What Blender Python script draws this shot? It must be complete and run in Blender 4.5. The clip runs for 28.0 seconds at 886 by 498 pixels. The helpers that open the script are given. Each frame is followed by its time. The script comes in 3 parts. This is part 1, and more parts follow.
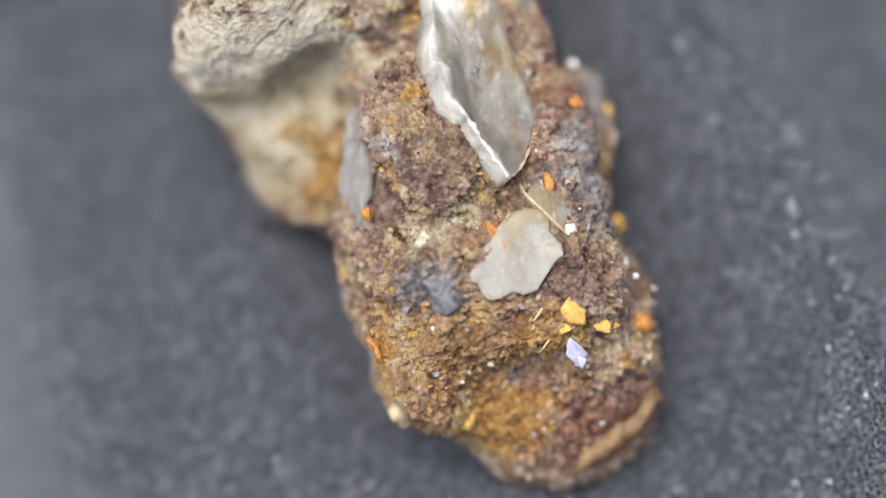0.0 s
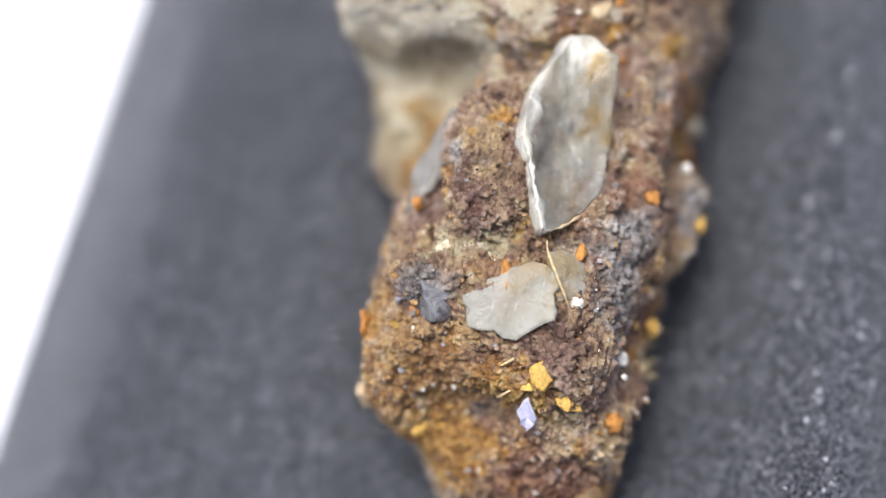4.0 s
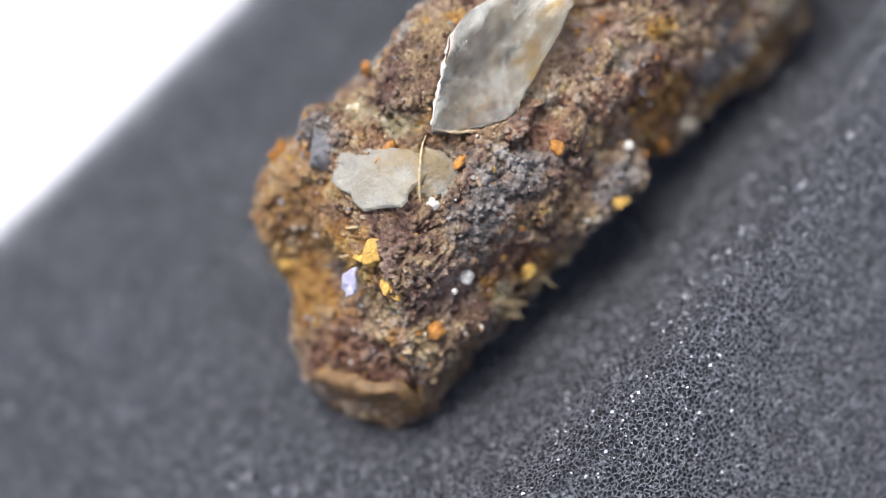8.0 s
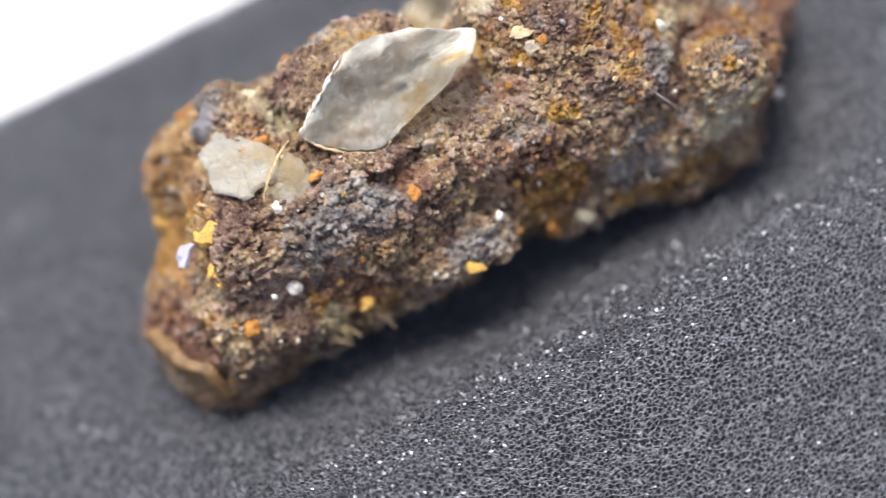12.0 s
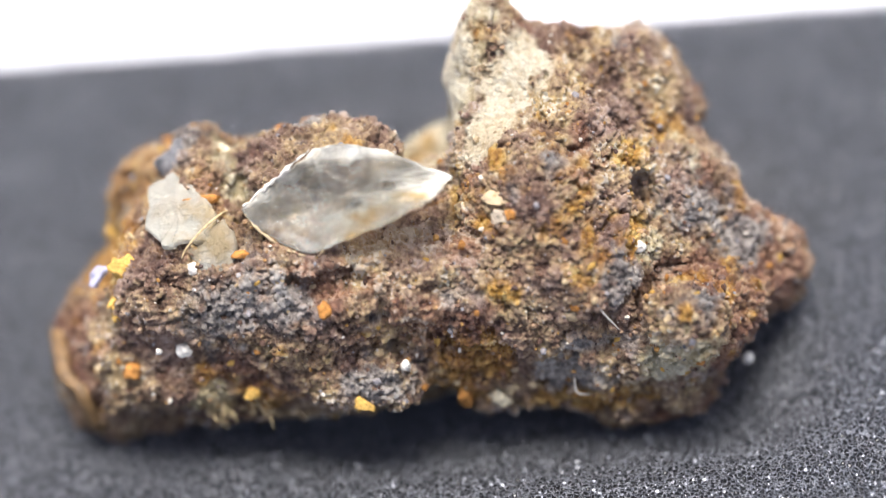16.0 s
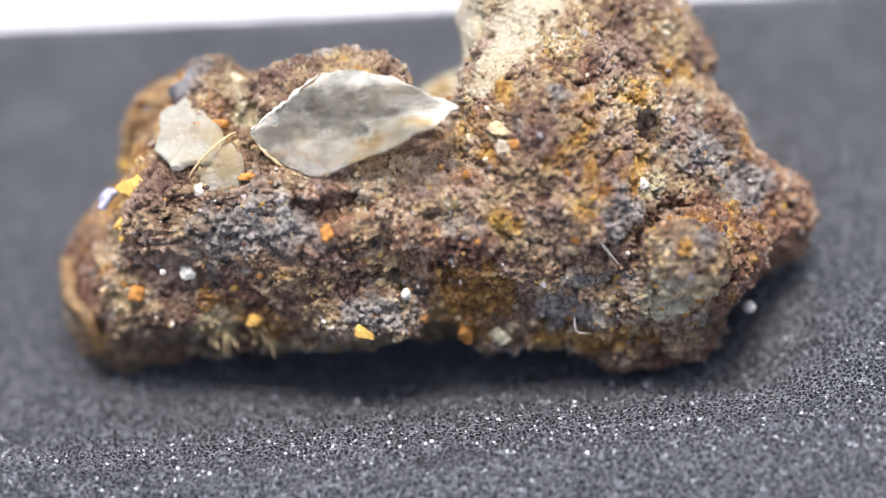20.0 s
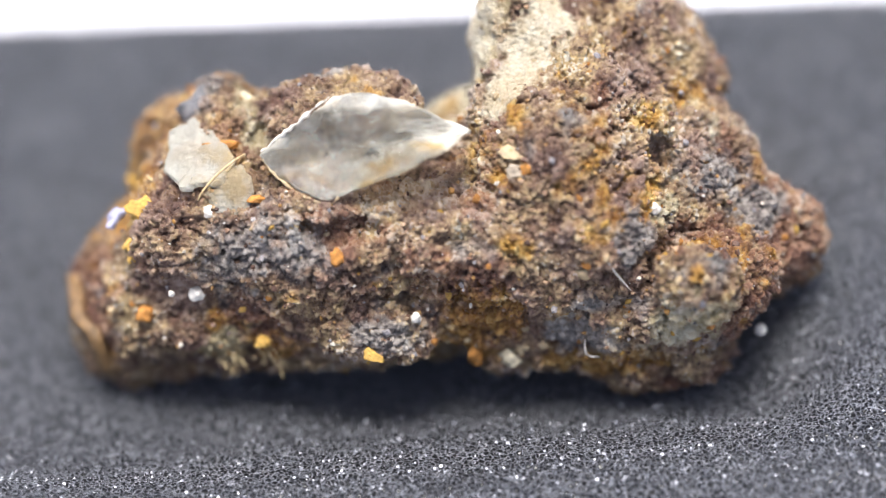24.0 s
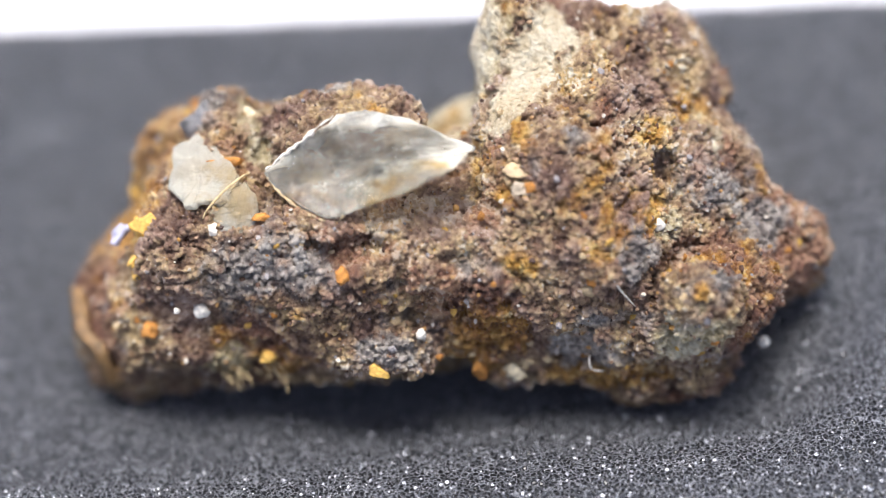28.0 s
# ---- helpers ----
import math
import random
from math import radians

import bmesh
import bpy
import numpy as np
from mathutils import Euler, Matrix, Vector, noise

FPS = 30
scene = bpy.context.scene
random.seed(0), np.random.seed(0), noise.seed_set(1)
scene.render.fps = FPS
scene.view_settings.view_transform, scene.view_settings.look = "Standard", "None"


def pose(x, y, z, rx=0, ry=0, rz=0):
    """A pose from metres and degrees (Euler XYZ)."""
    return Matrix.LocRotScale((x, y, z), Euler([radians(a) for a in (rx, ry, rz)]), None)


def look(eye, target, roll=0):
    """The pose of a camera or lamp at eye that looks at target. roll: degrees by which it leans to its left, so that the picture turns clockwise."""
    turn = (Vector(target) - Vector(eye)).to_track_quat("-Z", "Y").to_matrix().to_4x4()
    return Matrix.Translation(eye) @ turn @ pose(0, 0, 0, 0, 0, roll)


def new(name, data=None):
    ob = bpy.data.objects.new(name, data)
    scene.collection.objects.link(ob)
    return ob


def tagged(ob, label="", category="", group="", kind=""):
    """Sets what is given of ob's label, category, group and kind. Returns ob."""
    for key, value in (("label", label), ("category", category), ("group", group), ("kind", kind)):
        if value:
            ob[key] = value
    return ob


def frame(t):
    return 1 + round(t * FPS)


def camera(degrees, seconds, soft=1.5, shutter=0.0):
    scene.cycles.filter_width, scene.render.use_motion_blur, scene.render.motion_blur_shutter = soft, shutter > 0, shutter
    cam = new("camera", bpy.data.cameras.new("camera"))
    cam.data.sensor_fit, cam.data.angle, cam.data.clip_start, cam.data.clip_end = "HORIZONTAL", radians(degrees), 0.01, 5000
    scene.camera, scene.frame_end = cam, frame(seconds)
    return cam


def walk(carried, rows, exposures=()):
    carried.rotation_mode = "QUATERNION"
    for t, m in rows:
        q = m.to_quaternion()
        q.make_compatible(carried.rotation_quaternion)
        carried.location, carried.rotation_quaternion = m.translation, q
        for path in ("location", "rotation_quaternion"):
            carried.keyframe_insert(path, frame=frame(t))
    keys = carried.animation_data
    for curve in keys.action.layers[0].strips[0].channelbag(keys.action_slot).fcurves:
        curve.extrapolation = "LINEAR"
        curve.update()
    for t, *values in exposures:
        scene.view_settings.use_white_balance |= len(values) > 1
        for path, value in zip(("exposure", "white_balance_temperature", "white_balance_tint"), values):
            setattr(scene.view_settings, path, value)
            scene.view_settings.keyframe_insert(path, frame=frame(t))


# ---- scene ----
cam = camera(21.73, 28.0, soft=1.0, shutter=0.4)
cam.data.dof.use_dof, cam.data.dof.aperture_fstop = True, 8.5
# seconds, eye, target, roll
PATH = [
    (0, (-0.0615, 0.00194, 0.15545), (-0.02918, 0.00279, 0.06082), -18.33),
    (0.5, (-0.06146, -0.00349, 0.15553), (-0.02955, 0.00084, 0.06086), -24.59),
    (1, (-0.05803, -0.0033, 0.15997), (-0.0291, 0.0008, 0.06433), -24.59),
    (1.5, (-0.06194, -0.00464, 0.15762), (-0.03063, 0.00017, 0.06277), -25.26),
    (2, (-0.06147, -0.0035, 0.15833), (-0.03047, 0.00067, 0.06335), -23.95),
    (2.5, (-0.06262, -0.00213, 0.15833), (-0.0311, 0.00126, 0.06348), -22.37),
    (4.5, (-0.06562, -0.04876, 0.15132), (-0.03387, -0.01467, 0.06283), -23.65),
    (5, (-0.05957, -0.06312, 0.14838), (-0.03113, -0.02146, 0.06204), -27.14),
    (5.5, (-0.05887, -0.06968, 0.14612), (-0.0313, -0.02487, 0.06108), -29.52),
    (6, (-0.05905, -0.07391, 0.14273), (-0.03101, -0.02706, 0.05896), -28.63),
    (6.5, (-0.05292, -0.07995, 0.14278), (-0.02912, -0.02942, 0.05983), -28.62),
    (7, (-0.05095, -0.08548, 0.14184), (-0.02876, -0.03315, 0.05956), -28.5),
    (7.5, (-0.04587, -0.08843, 0.14425), (-0.02706, -0.03646, 0.06091), -28.84),
    (8, (-0.04673, -0.0904, 0.14311), (-0.02742, -0.03755, 0.06044), -28.81),
    (8.5, (-0.04962, -0.09709, 0.13523), (-0.02745, -0.04019, 0.05604), -27.18),
    (9, (-0.05389, -0.09954, 0.12682), (-0.02871, -0.04067, 0.05), -24.48),
    (9.5, (-0.04992, -0.10005, 0.12965), (-0.02677, -0.04155, 0.05192), -25.15),
    (10, (-0.0446, -0.10079, 0.1353), (-0.02464, -0.0434, 0.05588), -26.26),
    (10.5, (-0.03719, -0.10051, 0.1389), (-0.02134, -0.04371, 0.05814), -28.11),
    (11, (-0.03352, -0.10827, 0.13407), (-0.01977, -0.04778, 0.05563), -26.31),
    (11.5, (-0.02088, -0.10702, 0.13646), (-0.01321, -0.04643, 0.05728), -24.95),
    (12, (-0.01017, -0.11173, 0.13286), (-0.00729, -0.04844, 0.05549), -24.22),
    (12.5, (0.00377, -0.11465, 0.13193), (0.00015, -0.0507, 0.05513), -20.74),
    (14.5, (0.01414, -0.09093, 0.14826), (0.00594, -0.04032, 0.0624), -15.97),
    (15, (0.01476, -0.09073, 0.14771), (0.00606, -0.04078, 0.06152), -16.29),
    (15.5, (0.01861, -0.09623, 0.14122), (0.00836, -0.04003, 0.05915), -12.95),
    (16, (0.01983, -0.10454, 0.12918), (0.00841, -0.03928, 0.05426), -10.89),
    (16.5, (0.01993, -0.10577, 0.1272), (0.00837, -0.03919, 0.0535), -9.81),
    (17, (0.02107, -0.10967, 0.12252), (0.00866, -0.04065, 0.05123), -10.02),
    (17.5, (0.02184, -0.1156, 0.1181), (0.00919, -0.04445, 0.04898), -9.49),
    (18, (0.02205, -0.11245, 0.121), (0.00916, -0.0431, 0.05012), -9.65),
    (18.5, (0.02338, -0.11742, 0.11796), (0.00991, -0.04677, 0.04848), -9.52),
    (19, (0.02373, -0.11388, 0.12138), (0.00995, -0.04506, 0.05015), -9.58),
    (19.5, (0.02376, -0.11532, 0.1201), (0.00969, -0.04577, 0.04964), -9.85),
    (20, (0.02337, -0.11509, 0.12048), (0.00951, -0.04582, 0.0497), -9.71),
    (20.5, (0.022, -0.11316, 0.12248), (0.00879, -0.04475, 0.05074), -9.36),
    (21, (0.0222, -0.11255, 0.12286), (0.00881, -0.04428, 0.05103), -9.3),
    (21.5, (0.02275, -0.11208, 0.12327), (0.00896, -0.04417, 0.05118), -9.57),
    (23.5, (0.02241, -0.1114, 0.12316), (0.00874, -0.04353, 0.05101), -9.51),
    (24, (0.02263, -0.11064, 0.12366), (0.00875, -0.04314, 0.0512), -9.63),
    (24.5, (0.02223, -0.11044, 0.12418), (0.00865, -0.04309, 0.05152), -9.51),
    (25, (0.0226, -0.11058, 0.12388), (0.00878, -0.04308, 0.05141), -9.63),
    (25.5, (0.02226, -0.11031, 0.12424), (0.00855, -0.04295, 0.05161), -9.59),
    (26, (0.02242, -0.10952, 0.12493), (0.00865, -0.04259, 0.05192), -9.63),
    (26.5, (0.02172, -0.11057, 0.12436), (0.00847, -0.04312, 0.05173), -9.33),
    (27, (0.02216, -0.10939, 0.12517), (0.00863, -0.04261, 0.05197), -9.53),
    (27.5, (0.02169, -0.1083, 0.12627), (0.0084, -0.04198, 0.05262), -9.51),
    (28, (0.02139, -0.10681, 0.12775), (0.00814, -0.04136, 0.0533), -9.79),
]
walk(cam, [(t, look(eye, target, roll)) for t, eye, target, roll in PATH],
     exposures=[(0, 0.74, 5950, 10), (10, 0.7, 6050, 10), (12, 0.95, 6250, 10), (15, 1.0, 6220, 10), (16, 1.13, 6200, 10), (27, 1.14, 6150, 10), (28, 1.07, 6150, 10)])

# ---------------------------------------------------------------- world and light
CM = 0.01
world = bpy.data.worlds.new("daylight")
scene.world = world
world.use_nodes = True
wt = world.node_tree
sky = wt.nodes.new("ShaderNodeTexSky")
sky.sky_type, sky.sun_disc = "NISHITA", False
sky.sun_elevation, sky.sun_rotation = radians(85), radians(26)
sky.air_density, sky.dust_density, sky.ozone_density = 0.45, 4.0, 0.5
wt.links.new(sky.outputs[0], wt.nodes["Background"].inputs[0])
wt.nodes["Background"].inputs[1].default_value = 0.145
sun = new("sun", bpy.data.lights.new("sun", "SUN"))
sun.data.energy, sun.data.angle, sun.data.color = 2.7, radians(30), (1.0, 0.95, 0.88)
sun.matrix_world = look((0.012, 0.025, 0.33), (0, 0, 0))


# ---------------------------------------------------------------- noise on arrays of points
def scramble(ix, iy, iz, seed):
    h = (ix * 374761393 + iy * 668265263 + iz * 2147483647 + seed * 1274126177) & 0xFFFFFFFF
    h = ((h ^ (h >> 13)) * 1274126177) & 0xFFFFFFFF
    h = ((h ^ (h >> 16)) * 2246822519) & 0xFFFFFFFF
    return h ^ (h >> 15)


def lattice(ix, iy, iz, seed):
    return (scramble(ix, iy, iz, seed) & 0xFFFFFF) / 16777215.0


def vnoise(p, size, seed=0):
    """Smooth noise from -1 to 1, with lumps of about the given size."""
    q = p / size
    i = np.floor(q).astype(np.int64)
    w = q - i
    w = w * w * (3 - 2 * w)
    out = 0
    for a in (0, 1):
        for b in (0, 1):
            for c in (0, 1):
                k = (w[:, 0] if a else 1 - w[:, 0]) * (w[:, 1] if b else 1 - w[:, 1]) * (w[:, 2] if c else 1 - w[:, 2])
                out = out + k * lattice(i[:, 0] + a, i[:, 1] + b, i[:, 2] + c, seed)
    return 2 * out - 1


def grains(p, size, seed=0):
    """Distance to the nearest grain centre in units of size, and a random number for that grain."""
    q = p / size
    i = np.floor(q).astype(np.int64)
    best, pick = np.full(len(p), 9.0), np.zeros(len(p))
    w = q - i
    for a in (-1, 0, 1):
        for b in (-1, 0, 1):
            for c in (-1, 0, 1):
                h = scramble(i[:, 0] + a, i[:, 1] + b, i[:, 2] + c, seed)
                d = (a + (h & 1023) / 1023 - w[:, 0]) ** 2 + (b + ((h >> 10) & 1023) / 1023 - w[:, 1]) ** 2 + (c + ((h >> 20) & 1023) / 1023 - w[:, 2]) ** 2
                near = d < best
                best = np.where(near, d, best)
                pick = np.where(near, ((h >> 5) & 4095) / 4095, pick)
    return np.sqrt(best), pick


def mesh_of(name, verts, faces, smooth=True):
    me = bpy.data.meshes.new(name)
    verts, faces = np.asarray(verts, np.float32), np.asarray(faces, np.int32)
    n, k = faces.shape
    me.vertices.add(len(verts))
    me.vertices.foreach_set("co", verts.ravel())
    me.loops.add(n * k)
    me.loops.foreach_set("vertex_index", faces.ravel())
    me.polygons.add(n)
    me.polygons.foreach_set("loop_start", np.arange(0, n * k, k, dtype=np.int32))
    me.update(calc_edges=True)
    me.polygons.foreach_set("use_smooth", np.full(n, smooth))
    me.validate()
    return me


def link_part(name, me, material, parent, label=""):
    ob = new(name, me)
    if material:
        me.materials.append(material)
    ob.parent = parent
    return tagged(ob, label)


def part(name, bm, material, parent, label="", smooth=True):
    me = bpy.data.meshes.new(name)
    for face in bm.faces:
        face.smooth = smooth
    bm.to_mesh(me)
    bm.free()
    return link_part(name, me, material, parent, label)


# ---------------------------------------------------------------- materials
class Mat:
    """A short way to write node materials."""

    def __init__(self, name, rough=0.8, metallic=0.0):
        self.m = bpy.data.materials.new(name)
        self.m.use_nodes = True
        self.t = self.m.node_tree
        self.b = self.t.nodes["Principled BSDF"]
        self.b.inputs["Roughness"].default_value = rough
        self.b.inputs["Metallic"].default_value = metallic
        self.co = self.add("ShaderNodeTexCoord").outputs["Object"]

    def add(self, kind, **values):
        node = self.t.nodes.new(kind)
        for key, value in values.items():
            node.inputs[key.replace("_", " ")].default_value = value
        return node

    def to(self, out, node, name):
        self.t.links.new(out, node.inputs[name])

    def noise(self, scale, detail=4.0, rough=0.55):
        n = self.add("ShaderNodeTexNoise", Scale=scale, Detail=detail, Roughness=rough)
        self.to(self.co, n, "Vector")
        return n.outputs["Fac"]

    def ramp(self, fac, stops):
        r = self.t.nodes.new("ShaderNodeValToRGB")
        e = r.color_ramp.elements
        while len(e) < len(stops):
            e.new(0.5)
        for s, (pos, col) in zip(e, stops):
            s.position, s.color = pos, (*col, 1)
        self.to(fac, r, "Fac")
        return r.outputs["Color"]

    def mix(self, fac, a, b, mode="MIX"):
        n = self.t.nodes.new("ShaderNodeMix")
        n.data_type, n.blend_type = "RGBA", mode
        for v, k in ((fac, 0), (a, 6), (b, 7)):
            if isinstance(v, (int, float)):
                n.inputs[k].default_value = v
            elif isinstance(v, tuple):
                n.inputs[k].default_value = (*v, 1)
            else:
                self.t.links.new(v, n.inputs[k])
        return n.outputs[2]

    def bump(self, height, strength, distance):
        n = self.add("ShaderNodeBump", Strength=strength, Distance=distance)
        self.to(height, n, "Height")
        self.t.links.new(n.outputs["Normal"], self.b.inputs["Normal"])

    def attr(self, name):
        n = self.t.nodes.new("ShaderNodeAttribute")
        n.attribute_name = name
        return n.outputs["Fac"]

    def base(self, col):
        if isinstance(col, tuple):
            self.b.inputs["Base Color"].default_value = (*col, 1)
        else:
            self.to(col, self.b, "Base Color")
        return self


def rock_material():
    m = Mat("rusty_rock", 0.55)
    tint = m.attr("tint")
    # low tint holds dark grains and also the shade painted into gaps
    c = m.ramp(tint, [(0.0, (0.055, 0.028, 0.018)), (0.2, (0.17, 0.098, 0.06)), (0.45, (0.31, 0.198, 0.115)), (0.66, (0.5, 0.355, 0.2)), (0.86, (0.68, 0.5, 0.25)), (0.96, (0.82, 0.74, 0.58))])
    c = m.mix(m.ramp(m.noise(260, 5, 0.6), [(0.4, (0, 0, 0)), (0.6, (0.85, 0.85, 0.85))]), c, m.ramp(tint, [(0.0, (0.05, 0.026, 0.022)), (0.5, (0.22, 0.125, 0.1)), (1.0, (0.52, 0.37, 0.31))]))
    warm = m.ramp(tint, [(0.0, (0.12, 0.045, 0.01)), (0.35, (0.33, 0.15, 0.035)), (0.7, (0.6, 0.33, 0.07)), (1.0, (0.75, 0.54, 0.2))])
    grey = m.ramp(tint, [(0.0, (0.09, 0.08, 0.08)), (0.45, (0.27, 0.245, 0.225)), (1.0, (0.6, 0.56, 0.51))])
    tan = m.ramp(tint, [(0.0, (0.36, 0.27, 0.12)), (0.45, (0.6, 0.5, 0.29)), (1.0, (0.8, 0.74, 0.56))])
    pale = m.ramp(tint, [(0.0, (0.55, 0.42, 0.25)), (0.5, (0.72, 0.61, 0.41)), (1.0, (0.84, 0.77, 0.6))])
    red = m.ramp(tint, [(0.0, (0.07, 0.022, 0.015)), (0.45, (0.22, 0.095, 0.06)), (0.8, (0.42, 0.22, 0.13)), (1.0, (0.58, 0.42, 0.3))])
    for name, col in (("red", red), ("ochre", warm), ("grey", grey), ("tan", tan), ("pale", pale)):
        c = m.mix(m.attr(name), c, col)
    m.base(m.mix(0.3, c, m.ramp(m.noise(3800, 4, 0.7), [(0.3, (0.45, 0.43, 0.42)), (0.6, (1, 1, 1))]), "MULTIPLY"))
    m.to(m.ramp(m.noise(2500, 3), [(0.38, (0.14, 0.14, 0.14)), (0.55, (0.75, 0.75, 0.75))]), m.b, "Roughness")
    m.bump(m.noise(6500, 5, 0.75), 1.0, 0.0004)
    return m.m


def foam_material():
    m = Mat("charcoal_foam", 0.32)
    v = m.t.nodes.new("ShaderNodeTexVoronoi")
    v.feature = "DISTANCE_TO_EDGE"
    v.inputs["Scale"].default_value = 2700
    warp = m.add("ShaderNodeTexNoise", Scale=5000.0, Detail=2.0)
    m.to(m.co, warp, "Vector")
    shift = m.t.nodes.new("ShaderNodeVectorMath")
    shift.operation = "MULTIPLY_ADD"
    m.to(warp.outputs["Color"], shift, 0)
    shift.inputs[1].default_value = (0.0003, 0.0003, 0.0003)
    m.to(m.co, shift, 2)
    m.to(shift.outputs[0], v, "Vector")
    # pale struts; the shade inside the cells is painted in as near black
    shaded_cell = m.ramp(v.outputs["Distance"], [(0.0, (0.56, 0.575, 0.625)), (0.07, (0.31, 0.32, 0.35)), (0.16, (0.04, 0.041, 0.046)), (0.3, (0.004, 0.004, 0.005))])
    m.base(m.mix(m.ramp(m.noise(4200, 3), [(0.42, (0, 0, 0)), (0.65, (0.75, 0.75, 0.75))]), shaded_cell, (0.025, 0.026, 0.03)))
    h = m.ramp(v.outputs["Distance"], [(0.0, (1, 1, 1)), (0.3, (0, 0, 0))])
    m.bump(h, 1.0, 0.0006)
    return m.m


def plain(name, col, rough=0.6, spread=0.25, scale=1500, bump=0.3):
    m = Mat(name, rough)
    dark = tuple(v * (1 - spread) for v in col)
    lite = tuple(min(1, v * (1 + spread)) for v in col)
    m.base(m.ramp(m.noise(scale), [(0.3, dark), (0.7, lite)]))
    m.bump(m.noise(scale * 3), bump, 0.0002)
    return m.m


def crystal_material(name, tint, stain, clear=0.92, rough=0.08):
    """Clear to milky quartz: cloudy veils and iron stains in places."""
    m = Mat(name, rough)
    m.b.inputs["IOR"].default_value = 1.32
    m.b.inputs["Coat Weight"].default_value, m.b.inputs["Coat Roughness"].default_value = 0.1, 0.15
    cloud = m.mix(m.attr("veil"), (clear, clear, clear), (0.12, 0.12, 0.12))
    flaws = m.ramp(m.noise(520, 9, 0.72), [(0.45, (0, 0, 0)), (0.62, (0.55, 0.55, 0.55)), (0.8, (1, 1, 1))])
    grainwise = m.add("ShaderNodeMapping", Scale=(420.0, 2600.0, 2600.0), Rotation=(0.0, 0.35, 0.2))
    m.to(m.co, grainwise, "Vector")
    streak = m.add("ShaderNodeTexNoise", Scale=1.0, Detail=6.0, Roughness=0.7)
    m.to(grainwise.outputs[0], streak, "Vector")
    fine = m.ramp(streak.outputs["Fac"], [(0.58, (0, 0, 0)), (0.76, (0.6, 0.6, 0.6))])
    veil = m.mix(fine, m.mix(flaws, cloud, (0.55, 0.55, 0.55)), (0.3, 0.3, 0.3))
    m.to(veil, m.b, "Transmission Weight")
    m.base(m.mix(m.mix(m.ramp(m.noise(420, 4), [(0.42, (0, 0, 0)), (0.62, (1, 1, 1))]), (0.0, 0.0, 0.0), m.attr("stain")), tint, stain))
    m.bump(m.mix(0.12, m.noise(420, 9, 0.7), streak.outputs["Fac"]), 1.0, 0.0012)
    return m.m


def island(name, stops, rough=0.6):
    """Loose grains and added glint specks, each with a tone of its own."""
    m = Mat(name, rough)
    g = m.t.nodes.new("ShaderNodeNewGeometry")
    m.base(m.ramp(g.outputs["Random Per Island"], stops))
    m.bump(m.noise(7000, 3), 0.6, 0.0001)
    return m.m


ROCK, FOAM = rock_material(), foam_material()
QUARTZ = crystal_material("clear_quartz", (0.9, 0.88, 0.77), (0.68, 0.5, 0.24), 0.84)
MILKY = crystal_material("milky_quartz", (0.88, 0.86, 0.74), (0.74, 0.6, 0.36), 0.56, 0.15)
SMOKY = crystal_material("smoky_quartz", (0.74, 0.72, 0.66), (0.55, 0.42, 0.25), 0.7, 0.15)
GRIT = island("loose_grit", [(0.0, (0.05, 0.025, 0.018)), (0.35, (0.17, 0.09, 0.055)), (0.6, (0.3, 0.2, 0.12)), (0.78, (0.42, 0.22, 0.05)), (0.9, (0.22, 0.21, 0.22)), (0.97, (0.62, 0.56, 0.46))], 0.5)
# near-white colours that stand for highlights on the foam
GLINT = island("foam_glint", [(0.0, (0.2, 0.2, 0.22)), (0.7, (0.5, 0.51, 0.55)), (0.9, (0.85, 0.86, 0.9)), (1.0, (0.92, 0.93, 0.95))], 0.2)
# pale colours for the specks that imitate sparkle on the rock
SPARKLE = island("rock_sparkle", [(0.0, (0.5, 0.42, 0.3)), (0.6, (0.75, 0.72, 0.66)), (1.0, (0.9, 0.9, 0.92))], 0.15)
YELLOW = plain("yellow_ochre", (0.66, 0.4, 0.09), 0.7, 0.35, 2500, 0.8)
ORANGE = plain("orange_rust", (0.46, 0.2, 0.04), 0.75, 0.45, 2500, 0.8)
CREAM = plain("cream_bead", (0.66, 0.62, 0.54), 0.45, 0.2, 2500)
LILAC = plain("lilac_fluff", (0.42, 0.41, 0.52), 0.6, 0.15, 4000)
SHELL = plain("brown_crust", (0.19, 0.11, 0.042), 0.55, 0.6, 900, 1.0)
SAND = plain("pale_sand_crust", (0.62, 0.54, 0.37), 0.8, 0.3, 2600, 1.0)
STRAW = plain("straw_fibre", (0.55, 0.42, 0.22), 0.6, 0.3, 3000)
LUMP = plain("bluish_lump", (0.16, 0.155, 0.158), 0.45, 0.7, 900, 1.0)
KNOB = plain("tan_knob", (0.4, 0.33, 0.24), 0.4, 0.6, 1100, 1.0)
PEBBLE = plain("tan_pebble", (0.4, 0.3, 0.17), 0.55, 0.35, 1500)
STONE = plain("grey_pebble", (0.24, 0.22, 0.22), 0.5, 0.4, 1800)
PAPER = plain("white_board", (0.74, 0.745, 0.77), 0.7, 0.02, 400, 0.05)


